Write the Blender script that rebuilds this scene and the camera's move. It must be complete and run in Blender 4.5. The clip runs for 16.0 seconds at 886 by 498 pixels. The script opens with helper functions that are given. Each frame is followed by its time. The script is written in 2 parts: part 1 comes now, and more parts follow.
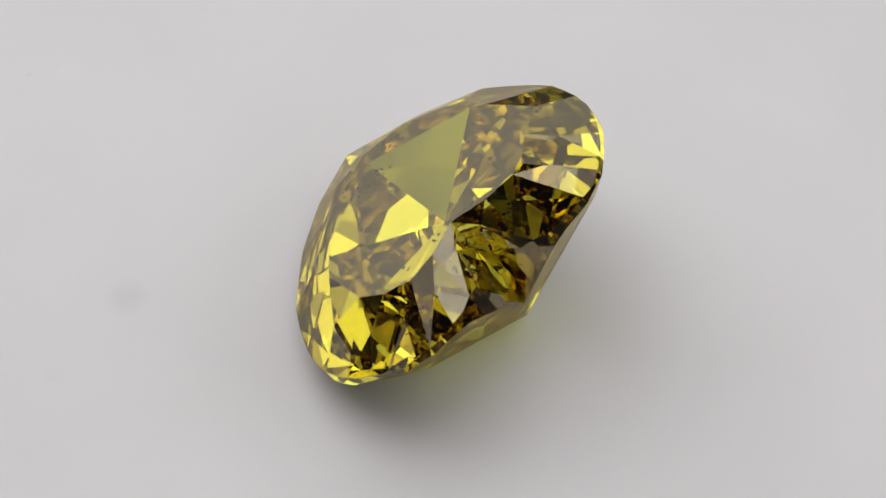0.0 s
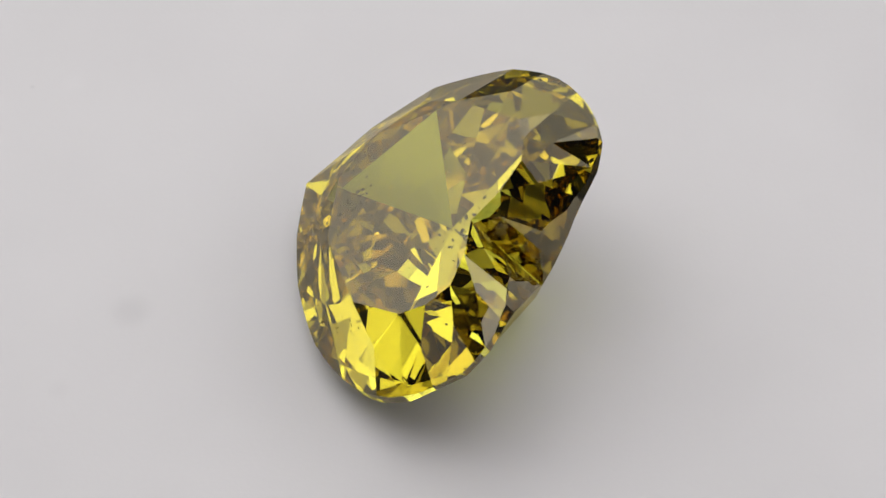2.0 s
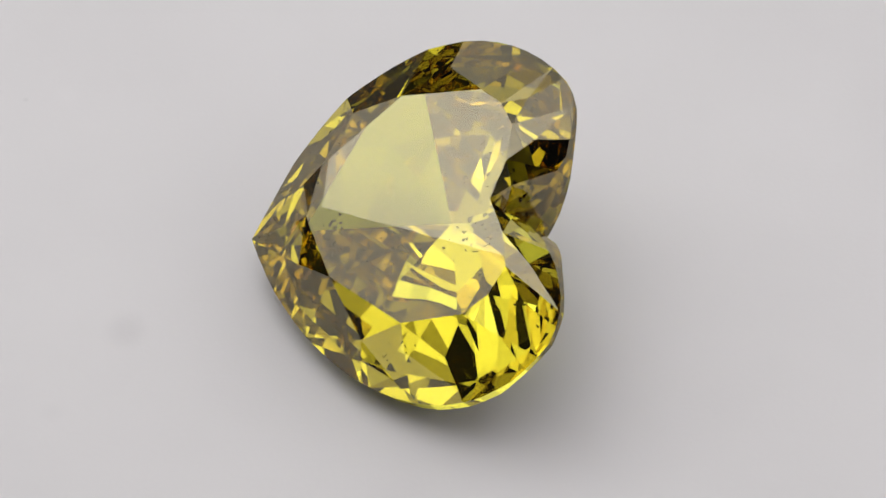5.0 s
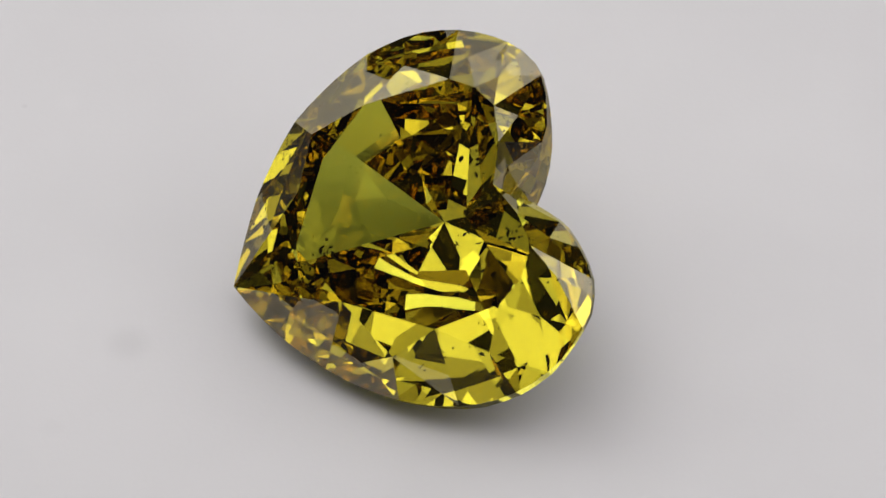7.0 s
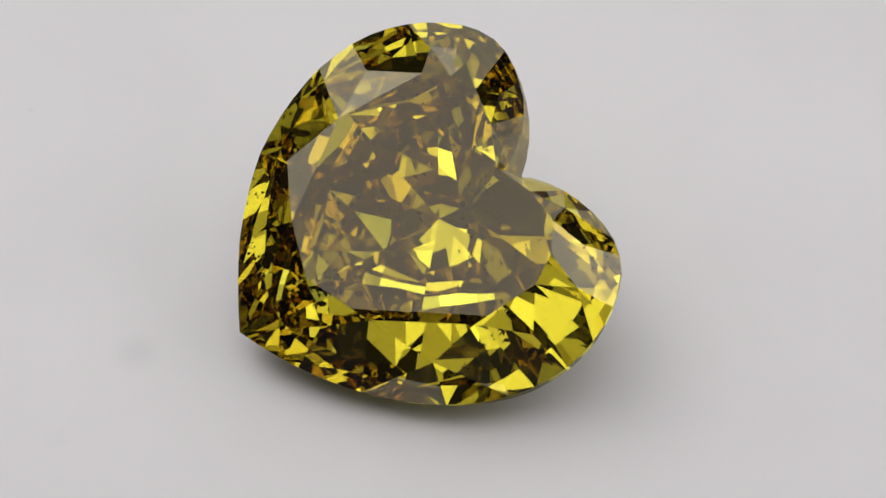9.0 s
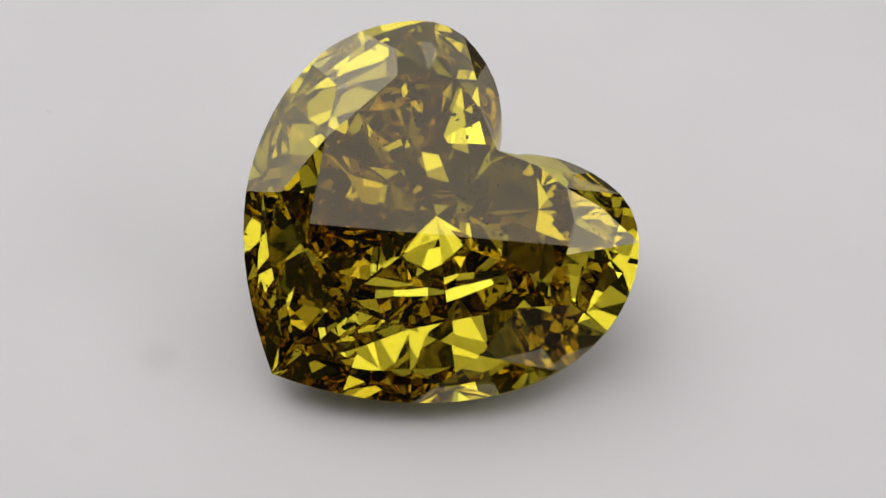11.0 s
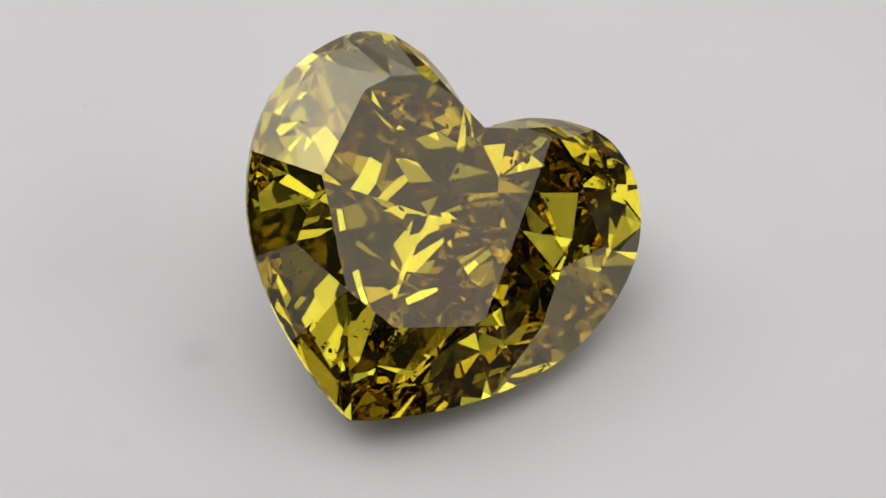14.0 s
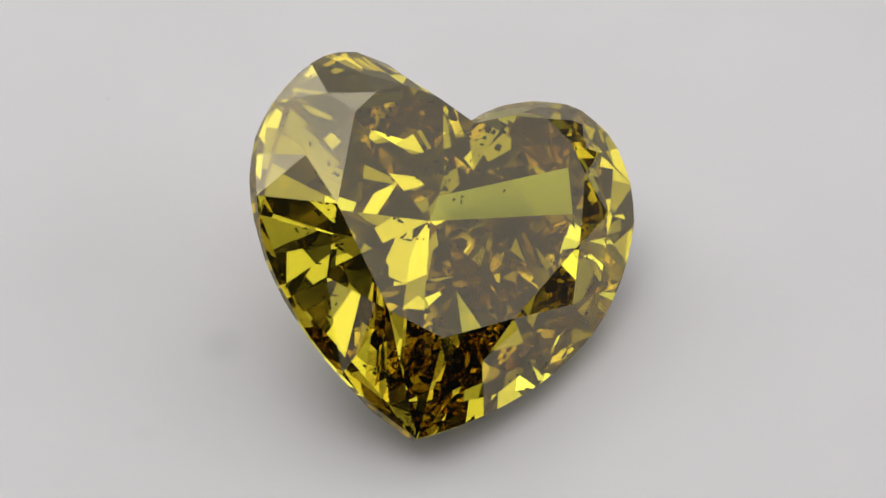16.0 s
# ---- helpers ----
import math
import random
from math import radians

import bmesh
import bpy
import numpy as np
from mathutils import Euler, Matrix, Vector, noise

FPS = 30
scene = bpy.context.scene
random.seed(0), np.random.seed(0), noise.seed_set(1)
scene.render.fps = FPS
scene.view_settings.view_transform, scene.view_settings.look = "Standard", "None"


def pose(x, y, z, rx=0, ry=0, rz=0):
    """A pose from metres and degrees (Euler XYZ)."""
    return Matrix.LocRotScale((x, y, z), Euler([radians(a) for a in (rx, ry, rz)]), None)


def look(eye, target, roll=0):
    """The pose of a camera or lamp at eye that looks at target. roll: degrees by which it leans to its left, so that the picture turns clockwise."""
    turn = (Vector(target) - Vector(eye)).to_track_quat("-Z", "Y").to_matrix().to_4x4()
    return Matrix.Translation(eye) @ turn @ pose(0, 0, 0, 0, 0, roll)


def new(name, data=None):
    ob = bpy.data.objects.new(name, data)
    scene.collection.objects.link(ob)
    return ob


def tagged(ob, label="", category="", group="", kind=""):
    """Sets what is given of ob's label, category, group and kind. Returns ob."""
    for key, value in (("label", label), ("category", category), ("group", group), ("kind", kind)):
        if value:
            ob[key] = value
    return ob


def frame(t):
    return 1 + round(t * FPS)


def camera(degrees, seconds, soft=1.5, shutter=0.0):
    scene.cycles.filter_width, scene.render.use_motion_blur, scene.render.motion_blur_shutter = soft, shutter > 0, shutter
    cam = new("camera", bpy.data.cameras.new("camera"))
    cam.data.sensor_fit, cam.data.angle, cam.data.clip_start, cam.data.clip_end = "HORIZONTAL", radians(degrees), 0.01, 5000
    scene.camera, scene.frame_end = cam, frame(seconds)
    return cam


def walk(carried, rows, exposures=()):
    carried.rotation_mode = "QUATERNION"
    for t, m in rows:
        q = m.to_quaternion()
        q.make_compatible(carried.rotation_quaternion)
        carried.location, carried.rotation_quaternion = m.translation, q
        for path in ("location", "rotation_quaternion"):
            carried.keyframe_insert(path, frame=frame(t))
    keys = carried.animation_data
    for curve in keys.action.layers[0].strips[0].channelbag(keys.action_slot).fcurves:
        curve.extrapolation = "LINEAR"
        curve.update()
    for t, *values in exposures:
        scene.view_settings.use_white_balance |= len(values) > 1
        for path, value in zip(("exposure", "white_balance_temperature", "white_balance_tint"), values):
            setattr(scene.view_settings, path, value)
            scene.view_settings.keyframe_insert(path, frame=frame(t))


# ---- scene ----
MM = 0.001
UNIT = 3.5 * MM          # half the width of the stone
cam = camera(16.07, 16.0, soft=1.5)

# The camera hangs over the plate, looks down at about 49 degrees and drifts by a few millimetres.
CAMERA_TURN = (40.8515, 0.5096, -0.5893)
EYE = (
    (0.0, -0.0197, -38.7613, 46.0197),
    (2.0, -0.1073, -38.4093, 46.0238),
    (4.0, -0.1476, -37.5900, 45.4504),
    (7.0, -0.3559, -35.9785, 44.0285),
    (9.0, -0.6448, -35.0312, 43.1293),
    (11.5, -1.1738, -34.5861, 42.7203),
    (13.5, -1.6719, -34.3644, 42.4062),
    (16.0, -2.2273, -34.4316, 42.2286),
)
walk(cam, [(t, pose(x * MM, y * MM, z * MM, *CAMERA_TURN)) for t, x, y, z in EYE])

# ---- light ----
# unseen panels, added and tuned to the stone's flashes, stand in for a white light tent: overhead, at the far side and
# round the sides, with dark gaps between them and round the lens
world = bpy.data.worlds.new("light_tent")
scene.world = world
scene.cycles.max_bounces, scene.cycles.transmission_bounces, scene.cycles.glossy_bounces = 14, 14, 14
world.use_nodes = True
world.node_tree.nodes["Background"].inputs[0].default_value = (1.0, 0.975, 0.985, 1)
world.node_tree.nodes["Background"].inputs[1].default_value = 0.015


def unseen_panel(name, eye, target, width, depth, watts, colour, roll=0):
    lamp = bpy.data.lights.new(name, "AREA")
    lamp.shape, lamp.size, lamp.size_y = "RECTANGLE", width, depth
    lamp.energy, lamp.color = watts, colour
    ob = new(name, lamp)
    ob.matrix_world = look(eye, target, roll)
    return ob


unseen_panel("lamp_overhead", (0.004, 0.062, 0.074), (0, 0.004, 0), 0.150, 0.054, 0.017, (1.0, 0.987, 0.99))
unseen_panel("lamp_key", (-0.0540, 0.0486, 0.1078), (0, 0, 0), 0.12, 0.075, 0.048, (1.0, 0.987, 0.985))
unseen_panel("lamp_top", (-0.011, -0.0190, 0.12), (-0.011, -0.0189, 0), 0.154, 0.0815, 0.0285, (1.0, 0.94, 0.95), -7)
unseen_panel("lamp_middle", (-0.008, -0.006, 0.1185), (-0.008, -0.0059, 0), 0.085, 0.070, 0.0225, (1.0, 0.987, 0.985))
unseen_panel("lamp_right", (0.1267, 0.0577, 0.1492), (0, 0, 0), 0.205, 0.09, 0.040, (1.0, 0.97, 0.975))
unseen_panel("lamp_side", (-0.1436, 0.0969, 0.1000), (0, 0, 0), 0.165, 0.090, 0.0536, (1.0, 0.985, 0.99))
unseen_panel("lamp_low", (-0.1322, 0.1468, 0.0200), (0, 0, 0), 0.13, 0.035, 0.0135, (1.0, 0.985, 0.99))
# added fill: hazes the far crown and lifts the far part of the plate
unseen_panel("lamp_far", (0.05, 0.20, 0.075), (0, 0, 0), 0.25, 0.14, 0.085, (1.0, 0.987, 0.99))
unseen_panel("lamp_near_right", (0.1103, -0.0234, 0.0705), (0, 0, 0), 0.12, 0.062, 0.036, (1.0, 0.975, 0.98))
unseen_panel("lamp_near_left", (-0.0592, -0.0814, 0.0654), (0, 0, 0), 0.065, 0.042, 0.003, (1.0, 0.975, 0.98))


# ---- materials ----
def material(name):
    m = bpy.data.materials.new(name)
    m.use_nodes = True
    return m, m.node_tree.nodes, m.node_tree.links, m.node_tree.nodes["Principled BSDF"]


def noise_node(nodes, links, scale, detail=4, rough=0.5):
    co = nodes.new("ShaderNodeTexCoord")
    n = nodes.new("ShaderNodeTexNoise")
    n.inputs["Scale"].default_value, n.inputs["Detail"].default_value, n.inputs["Roughness"].default_value = scale, detail, rough
    links.new(co.outputs["Object"], n.inputs["Vector"])
    return n


def ramp_node(nodes, links, source, stops):
    r = nodes.new("ShaderNodeValToRGB")
    links.new(source, r.inputs[0])
    while len(r.color_ramp.elements) < len(stops):
        r.color_ramp.elements.new(0.5)
    for e, (p, c) in zip(r.color_ramp.elements, stops):
        e.position, e.color = p, (*c, 1)
    return r


def gem_material():
    """Clear yellow diamond: gloss and refraction by Fresnel; each turn inside the stone takes a little more of the light, blue first."""
    m, nodes, links, b = material("yellow_diamond")
    bend, gloss = nodes.new("ShaderNodeBsdfRefraction"), nodes.new("ShaderNodeBsdfGlossy")
    for n, colour in ((bend, (0.94, 0.96, 0.32, 1)), (gloss, (0.83, 0.757, 0.56, 1))):
        n.inputs["Color"].default_value = colour
        n.inputs["Roughness"].default_value = 0.0
    bend.inputs["IOR"].default_value = 2.417
    share = nodes.new("ShaderNodeFresnel")
    share.inputs["IOR"].default_value = 2.417
    mix = nodes.new("ShaderNodeMixShader")
    links.new(share.outputs[0], mix.inputs[0])
    links.new(bend.outputs[0], mix.inputs[1])
    links.new(gloss.outputs[0], mix.inputs[2])
    links.new(mix.outputs[0], nodes["Material Output"].inputs["Surface"])
    nodes.remove(b)
    return m


# faint smudges on the plate: place in millimetres, radius, and how dark
SMUDGES = (((-6.077, -0.058), 0.62, 0.92), ((-7.603, 5.986), 0.40, 1.015), ((-8.409, 5.898), 0.09, 0.93), ((-7.335, -1.957), 0.35, 0.975))


def plate_material():
    m, nodes, links, b = material("white_matte_plate")
    n = noise_node(nodes, links, 160, 3)
    r = ramp_node(nodes, links, n.outputs["Fac"], [(0.3, (0.67, 0.66, 0.668)), (0.7, (0.71, 0.70, 0.708))])
    place = nodes.new("ShaderNodeNewGeometry")
    colour = r.outputs[0]
    for centre, radius, depth in SMUDGES:
        far = nodes.new("ShaderNodeVectorMath")
        far.operation = "DISTANCE"
        links.new(place.outputs["Position"], far.inputs[0])
        far.inputs[1].default_value = (centre[0] * MM, centre[1] * MM, 0)
        soft = nodes.new("ShaderNodeMapRange")
        soft.interpolation_type = "SMOOTHERSTEP"
        soft.inputs["From Min"].default_value, soft.inputs["From Max"].default_value = 0, radius * MM
        soft.inputs["To Min"].default_value, soft.inputs["To Max"].default_value = depth, 1.0
        links.new(far.outputs["Value"], soft.inputs["Value"])
        tint = nodes.new("ShaderNodeMix")
        tint.data_type, tint.blend_type = "RGBA", "MULTIPLY"
        tint.inputs["Factor"].default_value = 1.0
        links.new(colour, tint.inputs["A"])
        links.new(soft.outputs["Result"], tint.inputs["B"])
        colour = tint.outputs["Result"]
    links.new(colour, b.inputs["Base Color"])
    b.inputs["Roughness"].default_value = 0.55
    b.inputs["Specular IOR Level"].default_value = 0.25
    fine = noise_node(nodes, links, 9000, 2)
    bump = nodes.new("ShaderNodeBump")
    bump.inputs["Strength"].default_value, bump.inputs["Distance"].default_value = 0.08, 0.00002
    links.new(fine.outputs["Fac"], bump.inputs["Height"])
    links.new(bump.outputs[0], b.inputs["Normal"])
    return m


def plain_material(name, colour, rough=0.8, spread=0.06, scale=6):
    m, nodes, links, b = material(name)
    n = noise_node(nodes, links, scale, 5)
    lo, hi = [c * (1 - spread) for c in colour], [min(1, c * (1 + spread)) for c in colour]
    r = ramp_node(nodes, links, n.outputs["Fac"], [(0.3, lo), (0.7, hi)])
    links.new(r.outputs[0], b.inputs["Base Color"])
    b.inputs["Roughness"].default_value = rough
    return m


GEM = gem_material()
PLATE = plate_material()
DARK_SLAB = plain_material("unseen_dark_slab", (0.045, 0.043, 0.042), 0.7, 0.15, 40)
DARK = plain_material("dark_inclusion", (0.03, 0.022, 0.012), 0.9, 0.3, 20000)


# ---- helpers for meshes ----
def part(name, bm, mat, parent=None, label=""):
    me = bpy.data.meshes.new(name)
    bm.to_mesh(me)
    bm.free()
    me.materials.append(mat)
    ob = new(name, me)
    ob.parent = parent
    if label:
        tagged(ob, label)
    return ob


def slab(x0, x1, y0, y1, z0, z1):
    bm = bmesh.new()
    v = [bm.verts.new((x, y, z)) for z in (z0, z1) for x, y in ((x0, y0), (x1, y0), (x1, y1), (x0, y1))]
    for f in ((3, 2, 1, 0), (4, 5, 6, 7), (0, 1, 5, 4), (1, 2, 6, 5), (2, 3, 7, 6), (3, 0, 4, 7)):
        bm.faces.new([v[i] for i in f])
    return bm


# ---- the setting ----
ROOM = 0.6
THICK = 1.2 * MM
# added dark slab, out of view: keeps the stone's low reflections dark
tagged(part("ground", slab(-ROOM, ROOM, -ROOM, ROOM, -0.02 - THICK, -THICK), DARK_SLAB),
       "unseen dark slab added under the white plate to darken low reflections in the stone", "table top", kind="structure")


def plate():
    """A flat white plate with rounded corners and a soft edge."""
    bm = bmesh.new()
    rings = []
    for inset, z in ((0.0, -THICK), (0.0, -0.3 * MM), (0.09 * MM, -0.09 * MM), (0.3 * MM, 0.0)):
        ring = []
        for cx, cy, start in ((1, 1, 0), (-1, 1, 90), (-1, -1, 180), (1, -1, 270)):
            for k in range(7):
                a = math.radians(start + 15 * k)
                r = 2.5 * MM - inset
                ring.append(bm.verts.new((cx * (PLATE_X - 2.5 * MM) + r * math.cos(a),
                                          PLATE_Y + cy * (PLATE_DEPTH - 2.5 * MM) + r * math.sin(a), z)))
        rings.append(ring)
    for low, high in zip(rings, rings[1:]):
        for i in range(len(low)):
            j = (i + 1) % len(low)
            bm.faces.new((low[i], low[j], high[j], high[i]))
    bm.faces.new(rings[-1])
    bm.faces.new(rings[0][::-1])
    return tagged(part("plate", bm, PLATE), "smooth matte white plate under the stone", "plate")


# half width, middle and half depth of the plate; its unseen near edge keeps low reflections dark
PLATE_X, PLATE_Y, PLATE_DEPTH = 15 * MM, 5.2 * MM, 13 * MM
plate()


# ---- the stone ----
def bezier(p0, p1, p2, p3, n):
    pts = []
    for i in range(n):
        u = i / (n - 1)
        pts.append(p0 * (1 - u) ** 3 + p1 * 3 * (1 - u) ** 2 * u + p2 * 3 * (1 - u) * u * u + p3 * u ** 3)
    return pts


# the heart's outline from cleft to tip, in half widths: (lobe x, lobe y, cleft lean, cleft pull, lobe pull, shoulder, flank, tip pull, tip lean)
CLEFT_Y, TIP_Y = 0.2393, -1.2569
OUTLINE = {1: (0.5491, 0.5860, 0.2462, 0.2281, 0.3535, 0.4932, 0.4642, 0.5336, 1.1409),
           -1: (0.5467, 0.5934, 0.3992, 0.2887, 0.4160, 0.3285, 0.5425, 0.5108, 1.1715)}
WIDTH = {1: 1.0, -1: 0.9827}
# the rim rises and falls along the outline; at the cleft it is cut deep
SHARES = (0.0, 0.06, 0.13, 0.22, 0.32, 0.44, 0.55, 0.68, 0.8, 0.9, 1.0)
RIM_TOP = {1: (0.019, 0.013, -0.002, 0.016, 0.036, 0.025, 0.007, 0.059, 0.070, 0.080, 0.064),
           -1: (0.019, -0.012, -0.031, -0.007, 0.016, 0.027, 0.058, 0.067, 0.074, 0.042, 0.064)}
RIM_DEPTH = (0.464, 0.273, 0.058, 0.034, 0.035, 0.064, 0.106, 0.034, 0.034, 0.053, 0.053)
TABLE_Z, CULET = 0.266, Vector((-0.018, -0.127, -0.755))
KEEL = Vector((0.0, 0.0, -0.692))
# corners of the table, and the points of the rim that they lead to
TABLE = ((0.01, 0.285), (0.20, 0.370), (0.38, 0.395), (0.52, 0.305), (0.61, 0.165), (0.625, -0.19), (0.335, -0.63), (-0.01, -0.80),
         (-0.295, -0.725), (-0.62, -0.27), (-0.595, 0.20), (-0.505, 0.318), (-0.38, 0.39), (-0.19, 0.368))
RIM_CORNERS = (0, 4, 8, 11, 14, 19, 26, 32, 36, 45, 50, 53, 56, 60)
# ends of the creases below, counted round from the cleft
CREASES = {2: (0.60, 0.25, -0.302), 4: (0.664, 0.030, -0.372), 6: (0.557, -0.560, -0.274), 8: (-0.018, -0.94, -0.354),
           10: (-0.593, -0.560, -0.274), 12: (-0.786, -0.263, -0.242), 14: (-0.66, 0.27, -0.28)}
CORNERS = (0.0, 0.11, 0.22, 0.33, 0.45, 0.58, 0.71, 0.85, 1.0)


def half_outline(s):
    lx, ly, ca, ch, lp, w1, w2, tp, ta = OUTLINE[s]
    cleft, lobe, wide, tip = Vector((0, CLEFT_Y)), Vector((lx, ly)), Vector((1, 0)), Vector((0, TIP_Y))
    a = bezier(cleft, cleft + ch * Vector((math.sin(ca), math.cos(ca))), lobe - Vector((lp * lx, 0)), lobe, 40)
    b = bezier(lobe, lobe + Vector(((1 - lx) * 0.56, 0)), wide + Vector((0, w1 * ly)), wide, 40)
    c = bezier(wide, wide + Vector((0, w2 * TIP_Y)), tip + tp * Vector((math.sin(ta), math.cos(ta))), tip, 60)
    return a + b[1:] + c[1:]


def along(curve, k):
    """The point of a curve at the share k of its length."""
    lengths = [0.0]
    for p, q in zip(curve, curve[1:]):
        lengths.append(lengths[-1] + (q - p).length)
    want = k * lengths[-1]
    for i in range(len(curve) - 1):
        if want <= lengths[i + 1] + 1e-9:
            return curve[i].lerp(curve[i + 1], (want - lengths[i]) / (lengths[i + 1] - lengths[i]))


def faces(bm, verts, lists):
    made = {}
    for f in lists:
        vs = []
        for key in f:
            if key not in made:
                made[key] = bm.verts.new(verts[key] * UNIT)
            vs.append(made[key])
        bm.faces.new(vs)


def flake_cluster(rng, centre, spread, count, size):
    """A few dark jagged flakes strewn about a point inside the stone."""
    bm = bmesh.new()
    for _ in range(count):
        c = centre + Vector([rng.gauss(0, 1) * s for s in spread])
        turn = Euler([rng.uniform(0, 6.28) for _ in range(3)]).to_matrix()
        s = size * rng.uniform(0.4, 1.3)
        ring_pts = [c + turn @ Vector((s * rng.uniform(0.4, 1.2) * math.cos(a), s * rng.uniform(0.3, 0.9) * math.sin(a), 0))
                    for a in (0, 1.1, 2.3, 3.4, 4.6, 5.5)]
        lift = turn @ Vector((0, 0, s * 0.18))
        rim = [bm.verts.new(p * UNIT) for p in ring_pts]
        top, foot = bm.verts.new((c + lift) * UNIT), bm.verts.new((c - lift) * UNIT)
        for p, q in zip(rim, rim[1:] + rim[:1]):
            bm.faces.new((p, q, top))
            bm.faces.new((q, p, foot))
    return bm


def diamond():
    curves = {s: half_outline(s) for s in (1, -1)}
    n = len(CORNERS) - 1              # main corners of the rim on one side
    count = 2 * n                     # mains all round
    ring_count = 4 * count
    verts = {}
    rng = random.Random(5)

    for j in range(ring_count):
        h, s = (j, 1) if j <= 2 * count else (ring_count - j, -1)
        k = float(np.interp(h / 4, range(n + 1), CORNERS))
        p = along(curves[s], k)
        top, depth = float(np.interp(k, SHARES, RIM_TOP[s])), float(np.interp(k, SHARES, RIM_DEPTH))
        verts["g", j] = Vector((p.x * s * WIDTH[s], p.y, top))
        verts["l", j] = Vector((p.x * s * WIDTH[s], p.y, top - depth - 0.012))
    corners = len(TABLE)
    for i, (x, y) in enumerate(TABLE):
        verts["t", i] = Vector((x, y, TABLE_Z))
    for i in range(corners):
        a, b = RIM_CORNERS[i], RIM_CORNERS[(i + 1) % corners] or ring_count
        m = (verts["t", i] + verts["t", (i + 1) % corners]) / 2
        verts["k", i] = m.lerp(verts["g", (a + b) // 2], rng.uniform(0.40, 0.50)) + Vector((0, 0, 0.016))
    # two broad flats run from the culet to the tip, the stone lies on one of them; a narrow flat runs out to one side, and
    # a short keel leads from the culet towards the cleft
    verts["c", 0], verts["c", 1] = CULET, KEEL
    for i, (x, y, z) in CREASES.items():
        verts["e", i] = Vector((x, y, z))
    verts["e", 0] = KEEL.lerp(verts["l", 0], 0.45)
    for i in range(1, count, 2):
        m = (verts["e", i - 1] + verts["e", (i + 1) % count]) / 2
        verts["s", i] = m.lerp(verts["l", 4 * i], rng.uniform(0.42, 0.55)) - Vector((0, 0, 0.010))

    def level(apex, ring_name, first, steps):
        """Bring a stretch of the rim into one plane with its corner, so that the stretch is cut as one flat facet."""
        p, q, r = verts[apex], verts[ring_name, first % ring_count], verts[ring_name, (first + steps) % ring_count]
        across = (q - p).cross(r - p)
        for k in range(1, steps):
            v = verts[ring_name, (first + k) % ring_count]
            z = p.z - (across.x * (v.x - p.x) + across.y * (v.y - p.y)) / across.z
            v.z = min(max(z, v.z - 0.022), v.z + 0.022)

    for o in range(1, count, 2):
        for apex, first, steps in ((("s", o), 4 * o - 2, 4), (("e", o - 1), 4 * o - 4, 2), (("e", (o + 1) % count), 4 * o + 2, 2)):
            level(apex, "l", first, steps)
    for i in range(corners):
        a, b = RIM_CORNERS[i], RIM_CORNERS[(i + 1) % corners] or ring_count
        m = (a + b) // 2
        level(("k", i), "g", a, m - a)
        level(("k", i), "g", m, b - m)

    stone = tagged(new("heart_diamond"), "yellow heart-cut diamond lying tilted on a white plate", "diamond")

    def fan(apex, ring_name, first, steps):
        """Slim facets from one corner to a stretch of the rim."""
        return [[apex, (ring_name, (first + k) % ring_count), (ring_name, (first + k + 1) % ring_count)] for k in range(steps)]

    table = [[("t", i) for i in range(corners)]]
    crown, pavilion, girdle = [], [], []
    for i in range(corners):
        j = (i + 1) % corners
        a, b = RIM_CORNERS[i], RIM_CORNERS[j] or ring_count
        crown += [[("t", i), ("k", i), ("t", j)], [("t", i), ("g", a), ("k", i)], [("t", j), ("k", i), ("g", b % ring_count)]]
        crown += fan(("k", i), "g", a, b - a)
    for j in range(ring_count):
        j1 = (j + 1) % ring_count
        girdle.append([("g", j), ("l", j), ("l", j1), ("g", j1)])
    for o in range(1, count, 2):
        e0, e1, mid = ("e", o - 1), ("e", (o + 1) % count), ("s", o)
        pavilion += [[e0, e1, mid], [mid, ("l", 4 * o - 2), e0], [mid, e1, ("l", 4 * o + 2)]]
        pavilion += fan(mid, "l", 4 * o - 2, 4) + fan(e0, "l", 4 * o - 4, 2) + fan(e1, "l", 4 * o + 2, 2)
    c, k = ("c", 0), ("c", 1)
    for ring in ((c, 6, 4), (c, 8, 6), (c, 10, 8), (c, 12, 10), (c, 14, 12), (c, k, 14), (c, 4, 2, k), (k, 2, 0), (k, 0, 14)):
        pavilion.append([("e", v) if isinstance(v, int) else v for v in ring])
    for name, lists, label in (("table_facet", table, "flat heart-shaped top facet"), ("crown", crown, "faceted upper slope"),
                               ("girdle", girdle, "thin polished rim"), ("pavilion", pavilion, "faceted pointed underside")):
        bm = bmesh.new()
        faces(bm, verts, lists)
        bmesh.ops.recalc_face_normals(bm, faces=bm.faces)
        bm.normal_update()
        out = sum(f.normal.dot(Vector((0, 0, -1)) if name == "pavilion" else Vector((0, 0, 1)) if name != "girdle"
                               else f.calc_center_median().normalized()) * f.calc_area() for f in bm.faces)
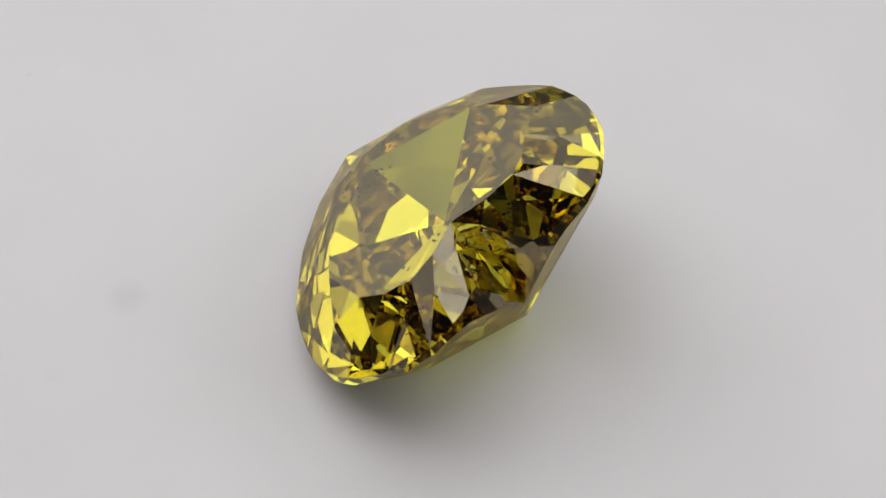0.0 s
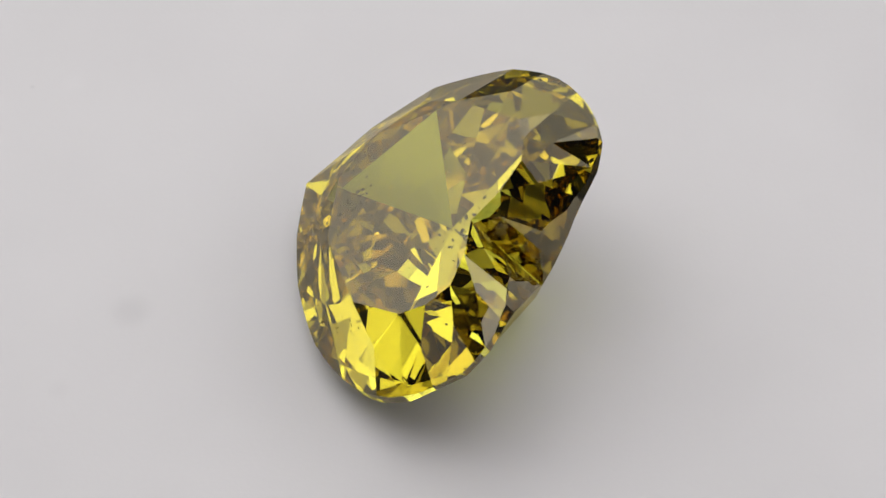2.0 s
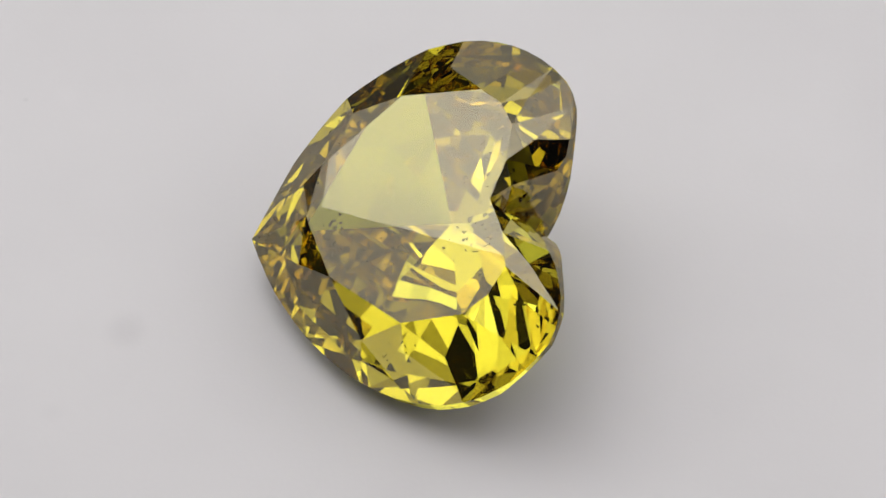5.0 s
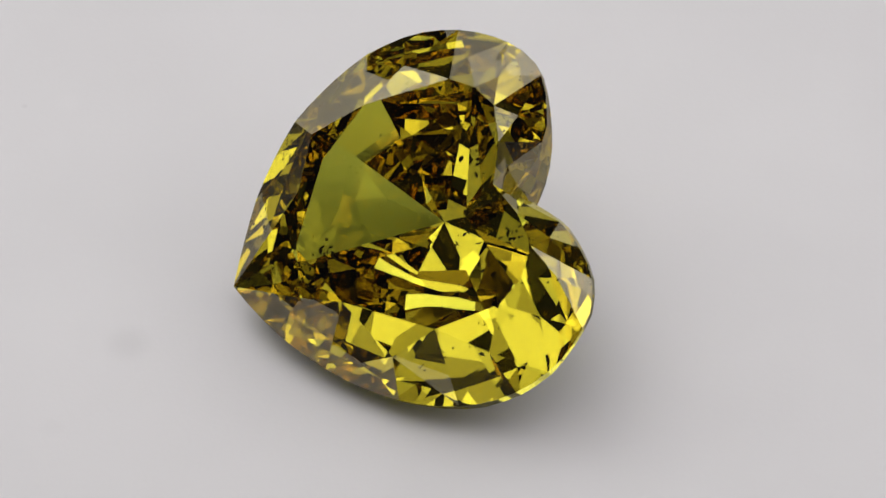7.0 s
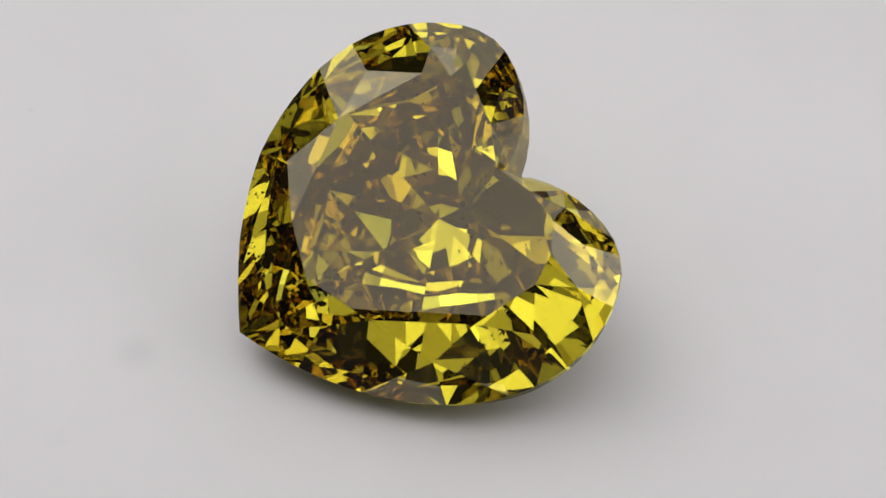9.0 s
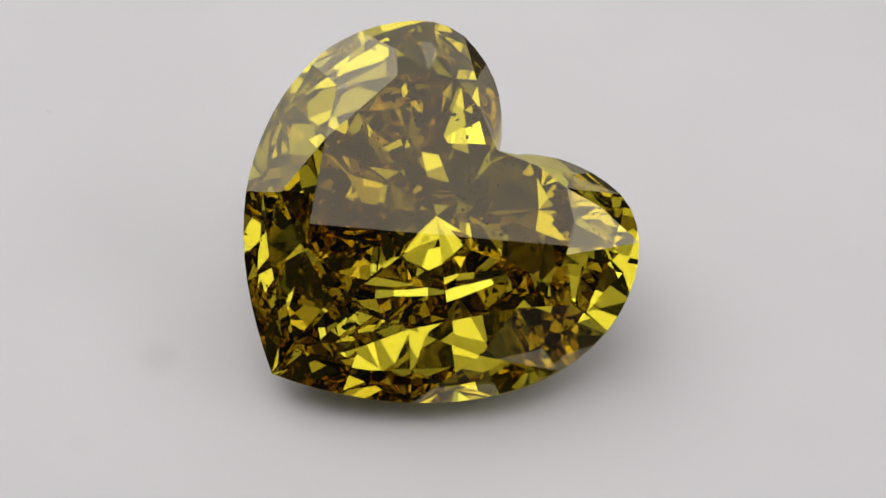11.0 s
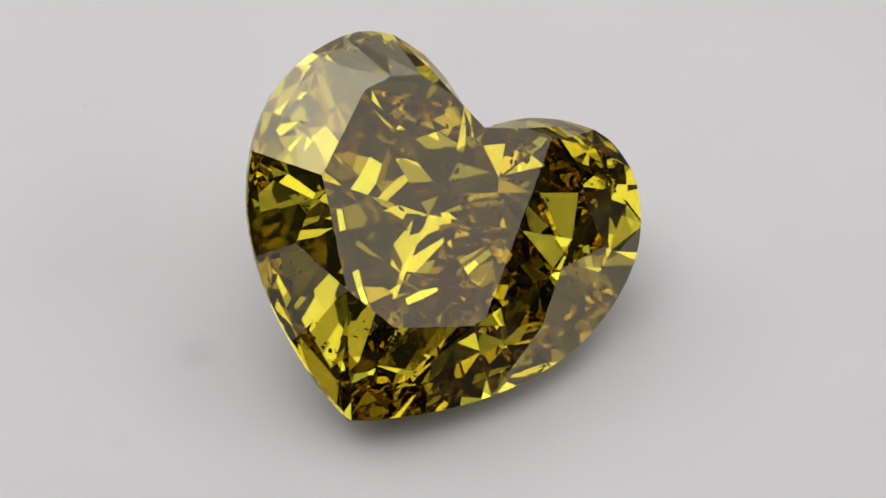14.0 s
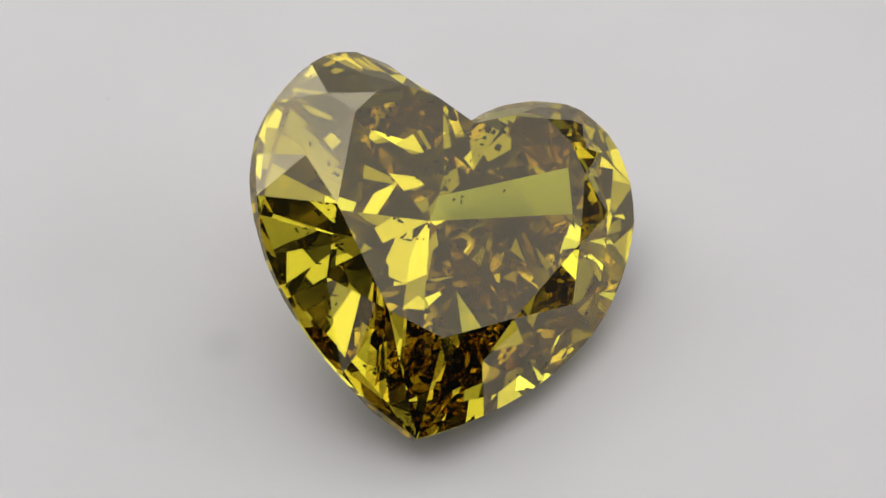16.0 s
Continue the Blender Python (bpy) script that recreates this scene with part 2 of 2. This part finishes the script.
        if out < 0:
            bmesh.ops.reverse_faces(bm, faces=bm.faces)
        part(name, bm, GEM, stone, label)
    for centre, spread, number, size in INCLUSIONS:
        part("inclusion", flake_cluster(rng, Vector(centre), spread, number, size), DARK, stone, "dark jagged flaw inside the stone")
    return stone, [v * UNIT for v in verts.values()]


# centre, spread, number and size of the dark flaws, in half widths
INCLUSIONS = (
    ((-0.006, -0.708, -0.191), (0.07, 0.035, 0.03), 14, 0.024),
    ((0.01, 0.02, -0.55), (0.06, 0.05, 0.03), 12, 0.022),
    ((0.02, 0.20, 0.06), (0.09, 0.05, 0.04), 8, 0.018),
    ((0.12, 0.05, 0.05), (0.08, 0.06, 0.03), 6, 0.016),
    ((-0.207, -0.98, 0.085), (0.05, 0.04, 0.008), 12, 0.015),
    ((-0.54, -0.72, 0.09), (0.03, 0.04, 0.01), 9, 0.014),
    ((0.71, -0.20, 0.14), (0.03, 0.06, 0.02), 8, 0.014),
    ((0.75, -0.32, 0.09), (0.03, 0.05, 0.01), 8, 0.014),
    ((0.55, 0.43, 0.13), (0.10, 0.03, 0.02), 10, 0.012),
)
stone, CORNER_POINTS = diamond()

TILT = (26.38, 22.68)
# seconds, place of the stone's middle on the plate in millimetres, and its turn in degrees; it keeps its tilt
STONE_ROWS = (
    (0.0, 0.2165, -0.6557, -139.68),
    (2.0, 0.2865, -0.2665, -122.85),
    (4.0, 0.2738, 0.2755, -103.85),
    (7.0, -0.0616, 0.9300, -76.36),
    (9.0, -0.3981, 1.2587, -59.31),
    (11.5, -0.9522, 1.5433, -37.26),
    (13.5, -1.5535, 1.6054, -18.94),
    (16.0, -2.1680, 1.3545, 2.13),
)


def settled(x, y, rz):
    """The pose in which the stone lies on its flat facet, with its lowest corner just on the plate."""
    m = pose(x * MM, y * MM, 0, *TILT, rz)
    low = min((m @ v).z for v in CORNER_POINTS)
    return Matrix.Translation((0, 0, 0.002 * MM - low)) @ m


def motions():
    walk(stone, [(t, settled(x, y, rz)) for t, x, y, rz in STONE_ROWS])


motions()
